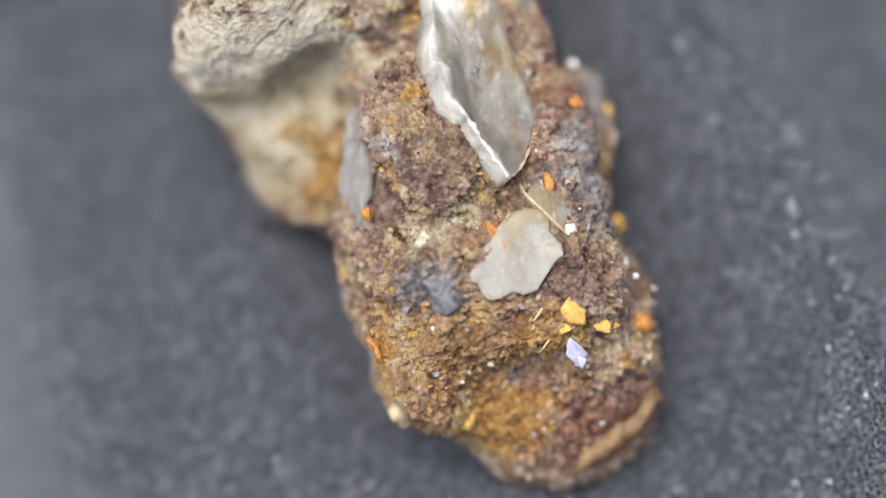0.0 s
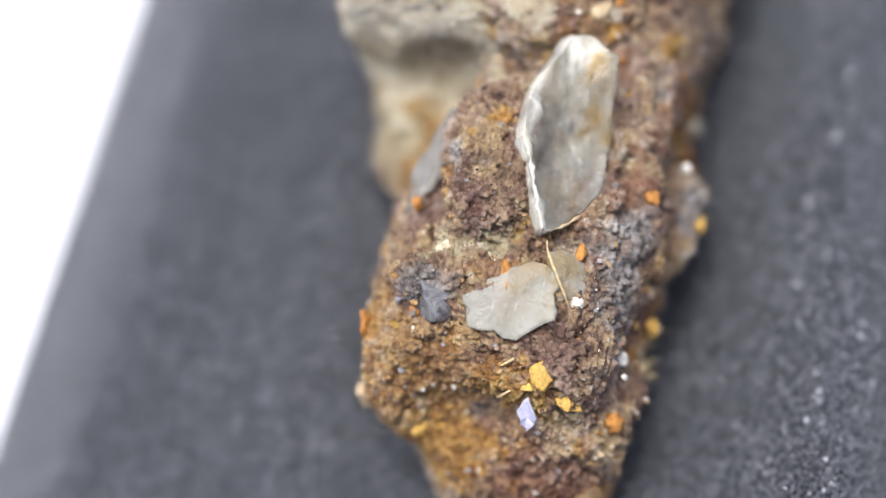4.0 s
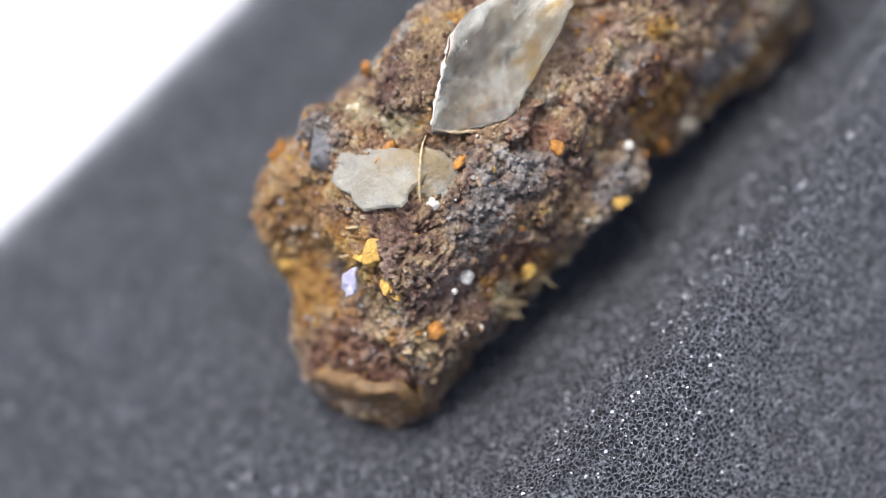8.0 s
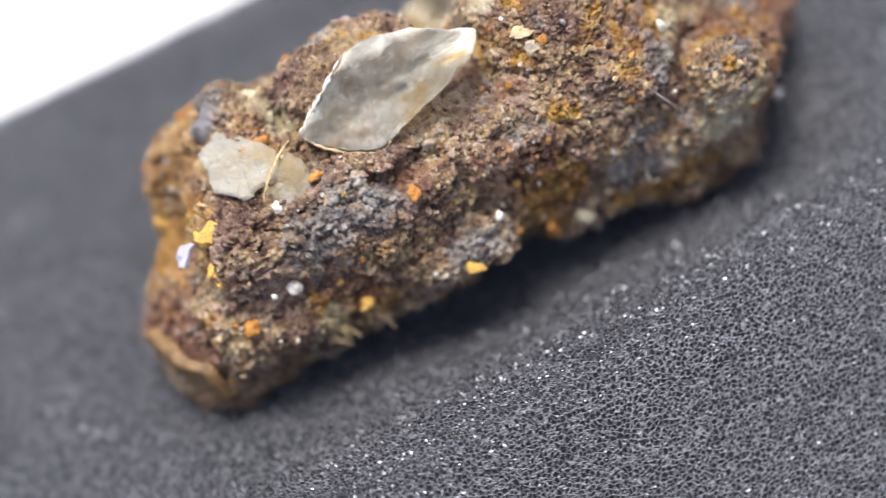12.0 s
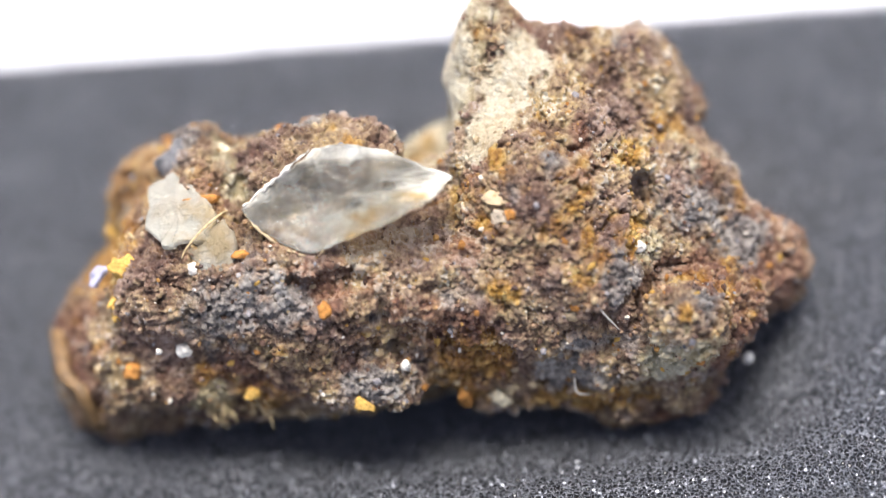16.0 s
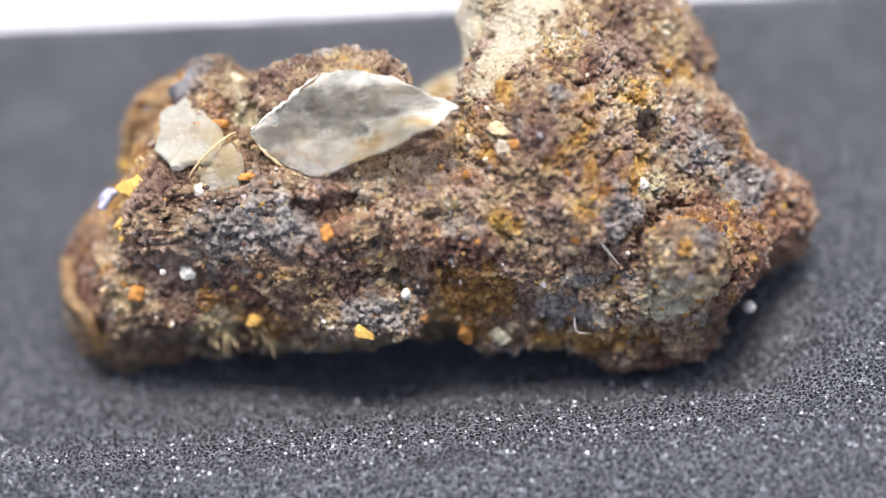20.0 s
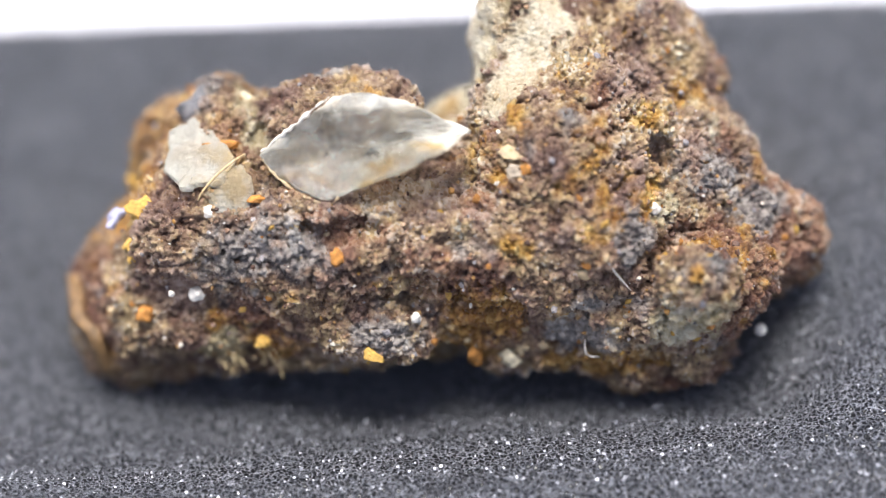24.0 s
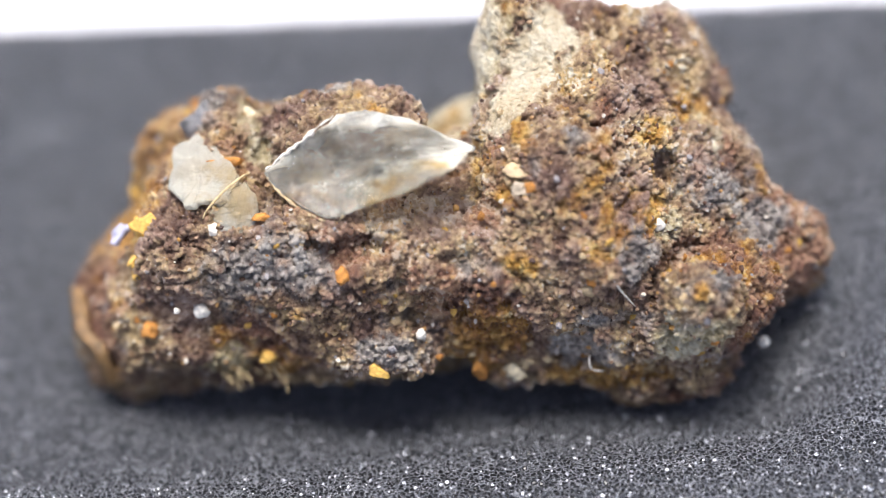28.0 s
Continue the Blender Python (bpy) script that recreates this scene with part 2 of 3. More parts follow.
def pebbles(at, size, rng):
    """Many small uneven stones in one mesh: places and sizes in centimetres."""
    bm = bmesh.new()
    bmesh.ops.create_icosphere(bm, subdivisions=1, radius=1.0)
    v = np.array([w.co for w in bm.verts])
    f = np.array([[w.index for w in g.verts] for g in bm.faces])
    bm.free()
    m = len(at)
    shape = v[None] * rng.uniform(0.65, 1.25, (m, len(v), 1)) * rng.uniform(0.6, 1.2, (m, 1, 3))
    verts = at[:, None] + shape * np.asarray(size)[:, None, None]
    faces = f[None] + (np.arange(m) * len(v))[:, None, None]
    return mesh_of("pebbles", verts.reshape(-1, 3) * CM, faces.reshape(-1, 3), smooth=False)


# ---------------------------------------------------------------- white table and foam pad
bm = bmesh.new()
bmesh.ops.create_cube(bm, size=1.0, matrix=Matrix.Translation((0, 0, -0.025)) @ Matrix.Diagonal((1.2, 1.2, 0.02, 1)))
bmesh.ops.bevel(bm, geom=bm.edges[:], offset=0.002, segments=2, affect="EDGES")
table = part("table_top", bm, PAPER, None, smooth=False)
tagged(table, "bright white smooth table top under the foam pad", "table", kind="structure")


def foam_height(x, y):
    """Top of the pad in centimetres: pressed in under and before the rock, a broad crest in front of that, falling away beyond the crest, and sloping off behind along a straight edge."""
    front = np.maximum(0, -1.95 + 0.12 * x - y)
    back = np.maximum(0, y - 2.9)
    z = -1.42 * np.tanh((np.sqrt(front * front + 0.1) - 0.3162) / 1.42) - 1.15 * (np.sqrt(back * back + 0.2) - 0.4472)
    away = np.hypot(np.maximum(np.abs(x + 0.05) - 2.1, 0), np.maximum(np.abs(y - 0.15) - 0.75, 0))
    ease = np.clip((x + 2.1) / 1.5, 0, 1)
    dent = 0.17 + 0.2 * ease * ease * (3 - 2 * ease)
    crest = np.clip(0.24 - 0.06 * x, 0.08, 0.46) + 0.15 * np.clip(-x - 2.0, 0, 1)
    z = z + crest * np.exp(-((y + 1.95 - 0.1 * x) / 0.5) ** 2) - dent * np.exp(-(away / 0.5) ** 2)
    return np.maximum(z, -1.45)


def foam_pad():
    pad = new("foam_pad")
    tagged(pad, "charcoal grey open-cell foam pad lying on white table", "foam pad")
    xs = np.concatenate([np.linspace(-9, -5.3, 30), np.linspace(-5.2, 4.2, 780), np.linspace(4.3, 9, 40)])
    ys = np.concatenate([np.linspace(-9, -4.1, 60), np.linspace(-4.0, -0.7, 330), np.linspace(-0.68, 4.3, 200)])
    gx, gy = np.meshgrid(xs, ys, indexing="ij")
    p = np.stack([gx.ravel(), gy.ravel(), foam_height(gx.ravel(), gy.ravel())], 1)
    d, r = grains(p, 0.036, 11)
    cell = np.clip(d * 1.2 - 0.1 + 0.3 * (r - 0.5), 0, 1)
    p[:, 2] += 0.012 * vnoise(p, 0.4, 3) - 0.026 * (1 - cell) * (0.3 + 1.2 * r) + 0.006 * vnoise(p, 0.03, 4)
    n, k = gx.shape
    i = np.arange(n * k).reshape(n, k)
    top = np.stack([i[:-1, :-1], i[1:, :-1], i[1:, 1:], i[:-1, 1:]], -1).reshape(-1, 4)
    rim = np.concatenate([i[:, 0], i[-1, 1:], i[-2::-1, -1], i[0, -2:0:-1]])
    low = p[rim].copy()
    low[:, 2] = -1.5
    q = np.arange(len(rim)) + n * k
    wall = np.stack([np.roll(rim, -1), rim, q, np.roll(q, -1)], -1)
    me = mesh_of("body", np.concatenate([p, low]) * CM, np.concatenate([top, wall]))
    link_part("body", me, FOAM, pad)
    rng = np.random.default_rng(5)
    # added pale specks imitate highlights on struts; 3000 of them brighten the crest
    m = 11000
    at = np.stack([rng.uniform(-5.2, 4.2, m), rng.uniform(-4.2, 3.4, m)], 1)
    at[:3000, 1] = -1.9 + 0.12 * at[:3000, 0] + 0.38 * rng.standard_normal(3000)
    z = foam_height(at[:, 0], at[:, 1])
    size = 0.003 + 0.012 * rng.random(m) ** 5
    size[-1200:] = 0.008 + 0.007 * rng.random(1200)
    link_part("glint_speck", pebbles(np.column_stack([at, z - 0.003]), size, rng), GLINT, pad, "pale specks added as glints on the foam cells")["kind"] = "stuff"
    return pad


pad = foam_pad()


# ---------------------------------------------------------------- the rock
def rbox(p, c, h, r, turn=0.0):
    """Signed distance to a rounded box, in centimetres, turned about z."""
    q = p - np.array(c)
    if turn:
        s, k = math.sin(radians(turn)), math.cos(radians(turn))
        q = np.stack([k * q[:, 0] + s * q[:, 1], k * q[:, 1] - s * q[:, 0], q[:, 2]], 1)
    q = np.abs(q) - (np.array(h) - r)
    return np.linalg.norm(np.maximum(q, 0), axis=1) + np.minimum(q.max(1), 0) - r


def ball(p, c, r):
    r = np.array(r, float)
    q = (p - np.array(c)) / r
    k = np.linalg.norm(q, axis=1)
    return k * (k - 1) / np.maximum(np.linalg.norm(q / r, axis=1), 1e-6)


def melt(a, b, k=0.18):
    h = np.clip(0.5 + 0.5 * (b - a) / k, 0, 1)
    return b + (a - b) * h - k * h * (1 - h)


HOLLOWS = [((0.02, -0.5, 1.52), (0.22, 0.14, 0.1)), ((1.52, 0.12, 1.32), (0.15, 0.09, 0.09)), ((-0.55, -0.6, 1.36), (0.3, 0.12, 0.08)), ((0.75, -0.85, 0.02), (0.4, 0.14, 0.1)),
           ((-1.0, -0.85, 0.02), (0.35, 0.12, 0.1)), ((0.1, -0.85, 1.0), (0.12, 0.12, 0.4)), ((-1.46, -0.66, 1.43), (0.2, 0.12, 0.1)), ((1.25, 0.45, 1.55), (0.35, 0.12, 0.12)), ((1.75, 0.85, 0.75), (0.3, 0.15, 0.12))]


def rock_field(p):
    """The rock in centimetres: lumps melted together, a notch under its front, and uneven all over."""
    d = rbox(p, (-1.09, -0.05, 0.71), (0.99, 0.78, 0.78), 0.4, -6)
    d = melt(d, ball(p, (-1.8, 0.03, 0.62), (0.65, 0.96, 0.18)), 0.18)
    d = melt(d, rbox(p, (0.58, -0.07, 0.61), (0.96, 0.68, 0.79), 0.4), 0.18)
    d = melt(d, rbox(p, (1.5, 0.0, 0.21), (0.52, 0.76, 0.62), 0.35), 0.18)
    d = melt(d, ball(p, (2.1, 0.18, 0.32), (0.56, 0.32, 0.57)), 0.18)
    d = melt(d, ball(p, (0.53, 1.13, 1.11), (0.34, 0.56, 1.1)), 0.18)
    d = melt(d, ball(p, (1.46, 1.09, 1.05), (0.53, 0.48, 0.67)), 0.18)
    d = melt(d, ball(p, (0.78, 0.77, 0.57), (0.9, 0.95, 0.56)), 0.18)
    d = melt(d, ball(p, (0.1, 0.95, 0.21), (0.66, 0.56, 0.66)), 0.18)
    d = melt(d, ball(p, (-1.49, 0.27, 1.42), (0.24, 0.56, 0.26)), 0.1)
    d = melt(d, ball(p, (-0.56, 0.26, 1.66), (0.52, 0.32, 0.14)), 0.28)
    d = melt(d, ball(p, (-0.37, -0.87, 0.57), (0.4, 0.18, 0.27)), 0.1)
    d = melt(d, ball(p, (1.8, -0.68, 0.82), (0.3, 0.23, 0.3)), 0.08)
    d = melt(d, ball(p, (-1.35, 0.64, 0.79), (0.97, 0.39, 0.63)), 0.15)
    d = melt(d, ball(p, (-2.18, -0.12, 0.15), (0.57, 0.72, 0.58)), 0.1)
    d = melt(d, ball(p, (-2.05, -0.42, 0.55), (0.36, 0.42, 0.45)), 0.12)
    d = melt(d, ball(p, (1.0, 1.05, 1.2), (0.42, 0.42, 0.56)), 0.15)
    d = melt(d, ball(p, (1.86, 0.48, 0.6), (0.36, 0.51, 0.55)), 0.15)
    d = melt(d, ball(p, (0.85, 0.33, 1.5), (0.5, 0.75, 0.32)), 0.35)
    d = melt(d, ball(p, (1.3, 0.4, 0.95), (0.72, 0.68, 0.55)), 0.3)
    d = melt(d, ball(p, (1.95, -0.3, 0.5), (0.38, 0.42, 0.36)), 0.2)
    d = np.maximum(d, -ball(p, (0.1, -0.95, 0.0), (0.22, 0.6, 0.36)))
    for c, size in HOLLOWS:
        d = np.maximum(d, -ball(p, c, size))
    d = d + 0.055 * vnoise(p, 0.42, 5) + 0.035 * vnoise(p, 0.2, 6)
    return np.maximum(d, -0.16 - 0.2 * np.clip((p[:, 0] + 0.2) / 1.0, 0, 1) - p[:, 2])


def surface(field, low, high, step):
    """The zero surface of a field as quads, one vertex in each cell that it crosses."""
    ax = [np.arange(a, b + step, step) for a, b in zip(low, high)]
    g = np.stack(np.meshgrid(*ax, indexing="ij"), -1)
    shape = g.shape[:3]
    flat = g.reshape(-1, 3)
    d = np.concatenate([field(flat[k:k + 200000]) for k in range(0, len(flat), 200000)]).reshape(shape)
    cells = tuple(s - 1 for s in shape)
    total, count = np.zeros((*cells, 3)), np.zeros(cells)
    corner = [(a, b, c) for a in (0, 1) for b in (0, 1) for c in (0, 1)]
    cut = lambda a: d[a[0]:a[0] + cells[0], a[1]:a[1] + cells[1], a[2]:a[2] + cells[2]]
    for a in corner:
        for axis in range(3):
            if a[axis]:
                continue
            b = tuple(1 if k == axis else v for k, v in enumerate(a))
            da, db = cut(a), cut(b)
            cross = (da < 0) != (db < 0)
            t = np.where(cross, da / np.where(cross, da - db, 1), 0)
            for k in range(3):
                total[..., k] += np.where(cross, a[k] + (t if k == axis else 0), 0)
            count += cross
    has = count > 0
    index = np.full(cells, -1)
    index[has] = np.arange(has.sum())
    where = np.argwhere(has)
    verts = np.array(low) + (where + total[has] / count[has][:, None]) * step
    faces = []
    for axis in range(3):
        u, v = (axis + 1) % 3, (axis + 2) % 3
        one = d
        a = np.take(one, range(0, shape[axis] - 1), axis)
        b = np.take(one, range(1, shape[axis]), axis)
        at = np.argwhere((a < 0) != (b < 0))
        at = at[(at[:, u] > 0) & (at[:, v] > 0) & (at[:, u] < cells[u]) & (at[:, v] < cells[v])]
        inside = a[tuple(at.T)] < 0
        ring = []
        for du, dv in ((1, 1), (0, 1), (0, 0), (1, 0)):
            c = at.copy()
            c[:, u] -= du
            c[:, v] -= dv
            ring.append(index[tuple(c.T)])
        q = np.stack(ring, 1)
        q[~inside] = q[~inside][:, ::-1]
        faces.append(q)
    return verts, np.concatenate(faces)


def finer(verts, faces):
    """Splits every quad into four."""
    n = len(verts)
    mid = verts[faces].mean(1)
    e = np.sort(np.stack([faces, np.roll(faces, -1, 1)], -1).reshape(-1, 2), 1)
    key, back = np.unique(e[:, 0].astype(np.int64) * n + e[:, 1], return_inverse=True)
    half = (verts[key // n] + verts[key % n]) / 2
    m = back.reshape(-1, 4) + n
    c = np.arange(len(faces)) + n + len(half)
    quads = [np.stack([faces[:, k], m[:, k], c, m[:, k - 1]], 1) for k in range(4)]
    return np.concatenate([verts, half, mid]), np.concatenate(quads)


def normals(verts, faces):
    q = verts[faces]
    n = np.cross(q[:, 2] - q[:, 0], q[:, 3] - q[:, 1])
    out = np.zeros_like(verts)
    for k in range(4):
        np.add.at(out, faces[:, k], n)
    return out / np.maximum(np.linalg.norm(out, axis=1, keepdims=True), 1e-9)


def spot(p, c, r, soft=0.35):
    """1 inside a patch round c, 0 outside, with a ragged rim."""
    d = np.linalg.norm((p - np.array(c)) / np.array(r), axis=1) + 0.35 * vnoise(p, 0.12, 21) + 0.25 * vnoise(p, 0.045, 22)
    return np.clip((1 - d) / soft, 0, 1)


OCHRE = [((-1.85, 0.9, 1.0), (0.3, 0.2, 0.4)), ((0.34, -0.76, 0.62), (0.33, 0.2, 0.35)), ((1.8, -0.4, 0.87), (0.2, 0.15, 0.15)), ((1.62, 0.65, 1.2), (0.3, 0.2, 0.25)),
         ((-2.35, 0.3, 0.7), (0.35, 0.45, 0.4)), ((-0.2, 1.1, 0.8), (0.6, 0.5, 0.5)), ((0.25, 1.45, 0.8), (0.5, 0.4, 0.4)), ((-1.2, -0.88, 0.45), (0.3, 0.15, 0.18)), ((-2.0, -0.1, 1.2), (0.25, 0.4, 0.25)), ((0.1, -0.8, 0.25), (0.3, 0.3, 0.2)), ((1.1, -0.75, 0.15), (0.5, 0.2, 0.18))]
GREY = [((-1.59, 0.47, 1.6), (0.24, 0.24, 0.2)), ((-1.24, -0.74, 1.25), (0.3, 0.2, 0.35)), ((-0.85, -0.76, 1.25), (0.3, 0.2, 0.25)), ((1.83, 0.16, 1.04), (0.32, 0.3, 0.2)), ((-0.3, -1.0, 0.7), (0.28, 0.2, 0.2)),
        ((1.0, -0.76, 0.4), (0.33, 0.15, 0.2)), ((1.4, -0.55, 1.2), (0.2, 0.2, 0.25)), ((2.2, 0.0, 0.8), (0.25, 0.25, 0.2)), ((1.7, 0.5, 1.1), (0.3, 0.25, 0.15))]
TAN = [((1.66, -0.28, 1.12), (0.22, 0.16, 0.14)), ((1.7, 0.5, 1.1), (0.32, 0.22, 0.2)), ((0.32, 1.15, 1.3), (0.5, 0.85, 1.4)), ((-1.3, 0.4, 1.55), (0.24, 0.22, 0.15)), ((1.6, 0.02, 0.95), (0.26, 0.2, 0.2)), ((1.77, -0.88, 0.6), (0.36, 0.22, 0.35)), ((-1.15, 0.2, 1.5), (0.25, 0.25, 0.12)), ((0.0, 1.3, 0.6), (0.5, 0.4, 0.5)),
       ((-1.45, -0.9, 0.45), (0.22, 0.2, 0.2))]
RED = [((-2.4, -0.35, 0.5), (0.35, 0.5, 0.5)), ((2.4, 0.0, 0.45), (0.4, 0.6, 0.7)), ((1.85, -0.35, 0.88), (0.4, 0.3, 0.25)), ((2.15, -0.45, 0.45), (0.3, 0.35, 0.5)), ((2.05, -0.6, 0.5), (0.2, 0.2, 0.4)), ((0.35, -0.35, 1.5), (0.25, 0.2, 0.2)), ((-1.3, -0.75, 0.6), (0.5, 0.2, 0.25)), ((-0.6, -0.65, 1.35), (0.4, 0.2, 0.2)), ((0.2, -0.75, 1.0), (0.4, 0.2, 0.3))]
PALE = [((0.7, 0.66, 1.84), (0.22, 0.27, 0.2)), ((0.51, 0.25, 1.7), (0.2, 0.18, 0.16)), ((0.6, 0.42, 1.76), (0.18, 0.2, 0.18)), ((0.82, 0.88, 1.9), (0.22, 0.22, 0.2)), ((0.32, 1.3, 1.75), (0.4, 0.6, 0.5)), ((0.38, 0.87, 1.98), (0.14, 0.22, 0.22))]


def rock_body(parent):
    v, q = surface(rock_field, (-2.95, -1.4, -0.24), (3.1, 2.0, 2.5), 0.035)
    v, q = finer(v, q)
    n = normals(v, q)
    bent = lambda s, k: v + k * np.stack([vnoise(v, s, 91), vnoise(v, s, 92), vnoise(v, s, 93)], 1)
    d0, r0 = grains(bent(0.09, 0.05), 0.15, 71)
    dp, rp = grains(v, 0.33, 81)
    calm = 1 - 0.7 * np.clip(sum(spot(v, c, s) for c, s in PALE + TAN[2:3]), 0, 1)
    v = v + n * calm[:, None] * (0.04 * (0.55 - d0) * (0.4 + r0) + 0.03 * vnoise(v, 0.1, 72) - 0.1 * np.clip(0.45 - dp, 0, 1) * (rp > 0.55) - 0.05 * np.clip(1 - np.abs(vnoise(bent(0.22, 0.14), 0.36, 74)) / 0.13, 0, 1) - 0.035 * np.clip(1 - np.abs(vnoise(bent(0.11, 0.07), 0.17, 75)) / 0.15, 0, 1))[:, None]
    v, q = finer(v, q)
    n = normals(v, q)
    d, r = grains(bent(0.04, 0.025), 0.07, 31)
    d2, r2 = grains(bent(0.02, 0.013), 0.032, 41)
    calm = 1 - 0.6 * np.clip(sum(spot(v, c, s) for c, s in PALE + TAN[2:3]), 0, 1)
    v = v + n * calm[:, None] * (0.028 * (0.55 - d) * (0.2 + r) + 0.042 * (0.5 - d2) * (0.3 + r2) + 0.025 * (0.4 - np.abs(vnoise(v, 0.07, 33))) + 0.022 * (0.4 - np.abs(vnoise(v, 0.035, 34))) + 0.018 * vnoise(v, 0.018, 35))[:, None]
    me = mesh_of("body", v * CM, q)
    # random grain tone, plus painted shade: darker in gaps, lighter on bumps (d, d2, ridges)
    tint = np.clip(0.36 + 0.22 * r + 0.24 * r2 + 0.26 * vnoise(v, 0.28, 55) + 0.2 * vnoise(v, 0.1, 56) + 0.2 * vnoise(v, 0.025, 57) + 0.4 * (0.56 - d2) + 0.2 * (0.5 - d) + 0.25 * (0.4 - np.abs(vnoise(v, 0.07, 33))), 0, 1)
    stain = lambda spots: np.clip(sum(spot(v, c, s) for c, s in spots), 0, 1)
    left = 0.6 * spot(v, (-1.95, 0.45, 0.95), (0.8, 0.8, 0.9), 0.6)
    ochre = np.clip(np.maximum(np.maximum(left, 0.85 * stain(OCHRE)), 2.2 * vnoise(v, 0.3, 51) + 1.5 * vnoise(v, 0.1, 52) - 1.25 + 1.2 * np.clip(vnoise(v, 0.13, 60) - 0.25, 0, 1)), 0, 1)
    red = np.clip(np.maximum(0.9 * stain(RED), 2.0 * vnoise(v, 0.4, 58) + 1.3 * vnoise(v, 0.13, 59) - 1.2), 0, 0.75)
    grey = np.clip(np.maximum(0.85 * stain(GREY), 2.0 * vnoise(v, 0.35, 53) + 1.2 * vnoise(v, 0.12, 54) - 1.2), 0, 1)
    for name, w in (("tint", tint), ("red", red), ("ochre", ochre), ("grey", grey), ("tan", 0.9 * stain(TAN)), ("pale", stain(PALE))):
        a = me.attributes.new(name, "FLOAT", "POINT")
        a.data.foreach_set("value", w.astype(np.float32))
    rng = np.random.default_rng(9)
    rough_skin = np.flatnonzero(stain(PALE + TAN[2:3]) < 0.2)
    pick = rng.choice(rough_skin, 6500, replace=False)
    size = 0.006 + 0.02 * rng.random(len(pick)) ** 3
    link_part("grit", pebbles(v[pick] + n[pick] * (size * 0.2)[:, None], size, rng), GRIT, parent, "loose brown, tan and grey grit grains")["kind"] = "stuff"
    # tiny white pieces added over the skin in place of specular sparkles
    pick = rng.choice(rough_skin, 3000, replace=False)
    size = 0.0015 + 0.0045 * rng.random(len(pick)) ** 2
    link_part("sparkle_speck", pebbles(v[pick] + n[pick] * (size * 0.3)[:, None], size, rng), SPARKLE, parent, "tiny white specks added as glints on the rock")["kind"] = "stuff"
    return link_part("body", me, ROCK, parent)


rock = new("rock_specimen")
tagged(rock, "rusty brown granular rock with quartz flakes on grey foam", "rock")
shell = rock_body(rock)


def flake(name, outline, thick, sag, material, parent, label="", veils=(), stains=(), ragged=0.025, forms=(), wedge=False):
    """A thin curved chip of stone: an outline in centimetres, dished by sag and rounded at its rim."""
    o = np.array(outline, float)
    c = o.mean(0)
    u = np.linalg.svd(o - c)[2]
    up = u[2] if u[2] @ (c - np.array((0.0, 0.1, 0.5))) > 0 else -u[2]
    fine = []
    m = len(o)
    for k in range(m):
        a, b, e, g = o[k - 1], o[k], o[(k + 1) % m], o[(k + 2) % m]
        for t in (0, 0.25, 0.5, 0.75):
            fine.append(0.5 * (2 * b + (e - a) * t + (2 * a - 5 * b + 4 * e - g) * t * t + (3 * b - a - 3 * e + g) * t ** 3) * 0.3 + 0.7 * (b + (e - b) * t))
    o = np.array(fine)
    m = len(o)
    o = o + ragged * np.stack([vnoise(o, 0.11, s) + 0.6 * vnoise(o, 0.05, s + 9) for s in (61, 62, 63)], 1)
    rings = [(1.0, 0.5), (0.975, 0.85), (0.93, 1.0), (0.86, 1), (0.77, 1), (0.68, 1), (0.59, 1), (0.5, 1), (0.41, 1), (0.32, 1), (0.23, 1), (0.12, 1)]
    verts, faces = [], []
    for side in (1, -1):
        for s, lift in rings:
            w = c + (o - c) * s
            bend = -sag * (1 - s * s)
            if side > 0:
                for at, wide, high in forms:
                    bend = bend + high * np.exp(-(np.linalg.norm(w - np.array(at), axis=1) / wide) ** 2) * min(1, (1 - s) * 6)
                bend = np.reshape(bend, (-1, 1))
            elif wedge:
                k = np.clip((o[:, 1:2] + 0.5) / 0.5, 0, 1) * np.clip((0.2 - o[:, :1]) / 0.45, 0.12, 1)
                w = w + np.concatenate([0.05 * k, 0.05 + 0.12 * k, -0.02 - 0.4 * k], 1)
            w = w + up * (bend + side * thick * 0.5 * lift) + (0.026 * vnoise(w, 0.25, 64) + 0.012 * vnoise(w, 0.11, 66))[:, None] * up
            verts.append(w)
    v = np.concatenate(verts + [np.array([c + up * (thick * 0.5 - sag)]), np.array([c - up * (thick * 0.5 + sag)])])
    R = len(rings)
    bm = bmesh.new()
    bv = [bm.verts.new(x * CM) for x in v]
    for side in range(2):
        for k in range(R - 1):
            a, b = (side * R + k) * m, (side * R + k + 1) * m
            for i in range(m):
                j = (i + 1) % m
                f = [bv[a + i], bv[a + j], bv[b + j], bv[b + i]]
                bm.faces.new(f if side == 0 else f[::-1])
        a = (side * R + R - 1) * m
        for i in range(m):
            f = [bv[a + i], bv[a + (i + 1) % m], bv[-2 + side]]
            bm.faces.new(f if side == 0 else f[::-1])
    for i in range(m):
        j = (i + 1) % m
        bm.faces.new([bv[j], bv[i], bv[R * m + i], bv[R * m + j]])
    bmesh.ops.recalc_face_normals(bm, faces=bm.faces[:])
    ob = part(name, bm, material, parent, label)
    rim = np.concatenate([np.repeat([0.6 if s > 0.98 else 0.15 if s > 0.95 else 0.0 for s, _ in rings] * 2, m), (0.0, 0.0)])
    cloudy = np.clip(rim * np.clip(0.7 + 0.6 * vnoise(v, 0.2, 65), 0, 1) + sum((spot(v, q, r, 0.6) for q, r in veils), np.zeros(len(v))), 0, 1)
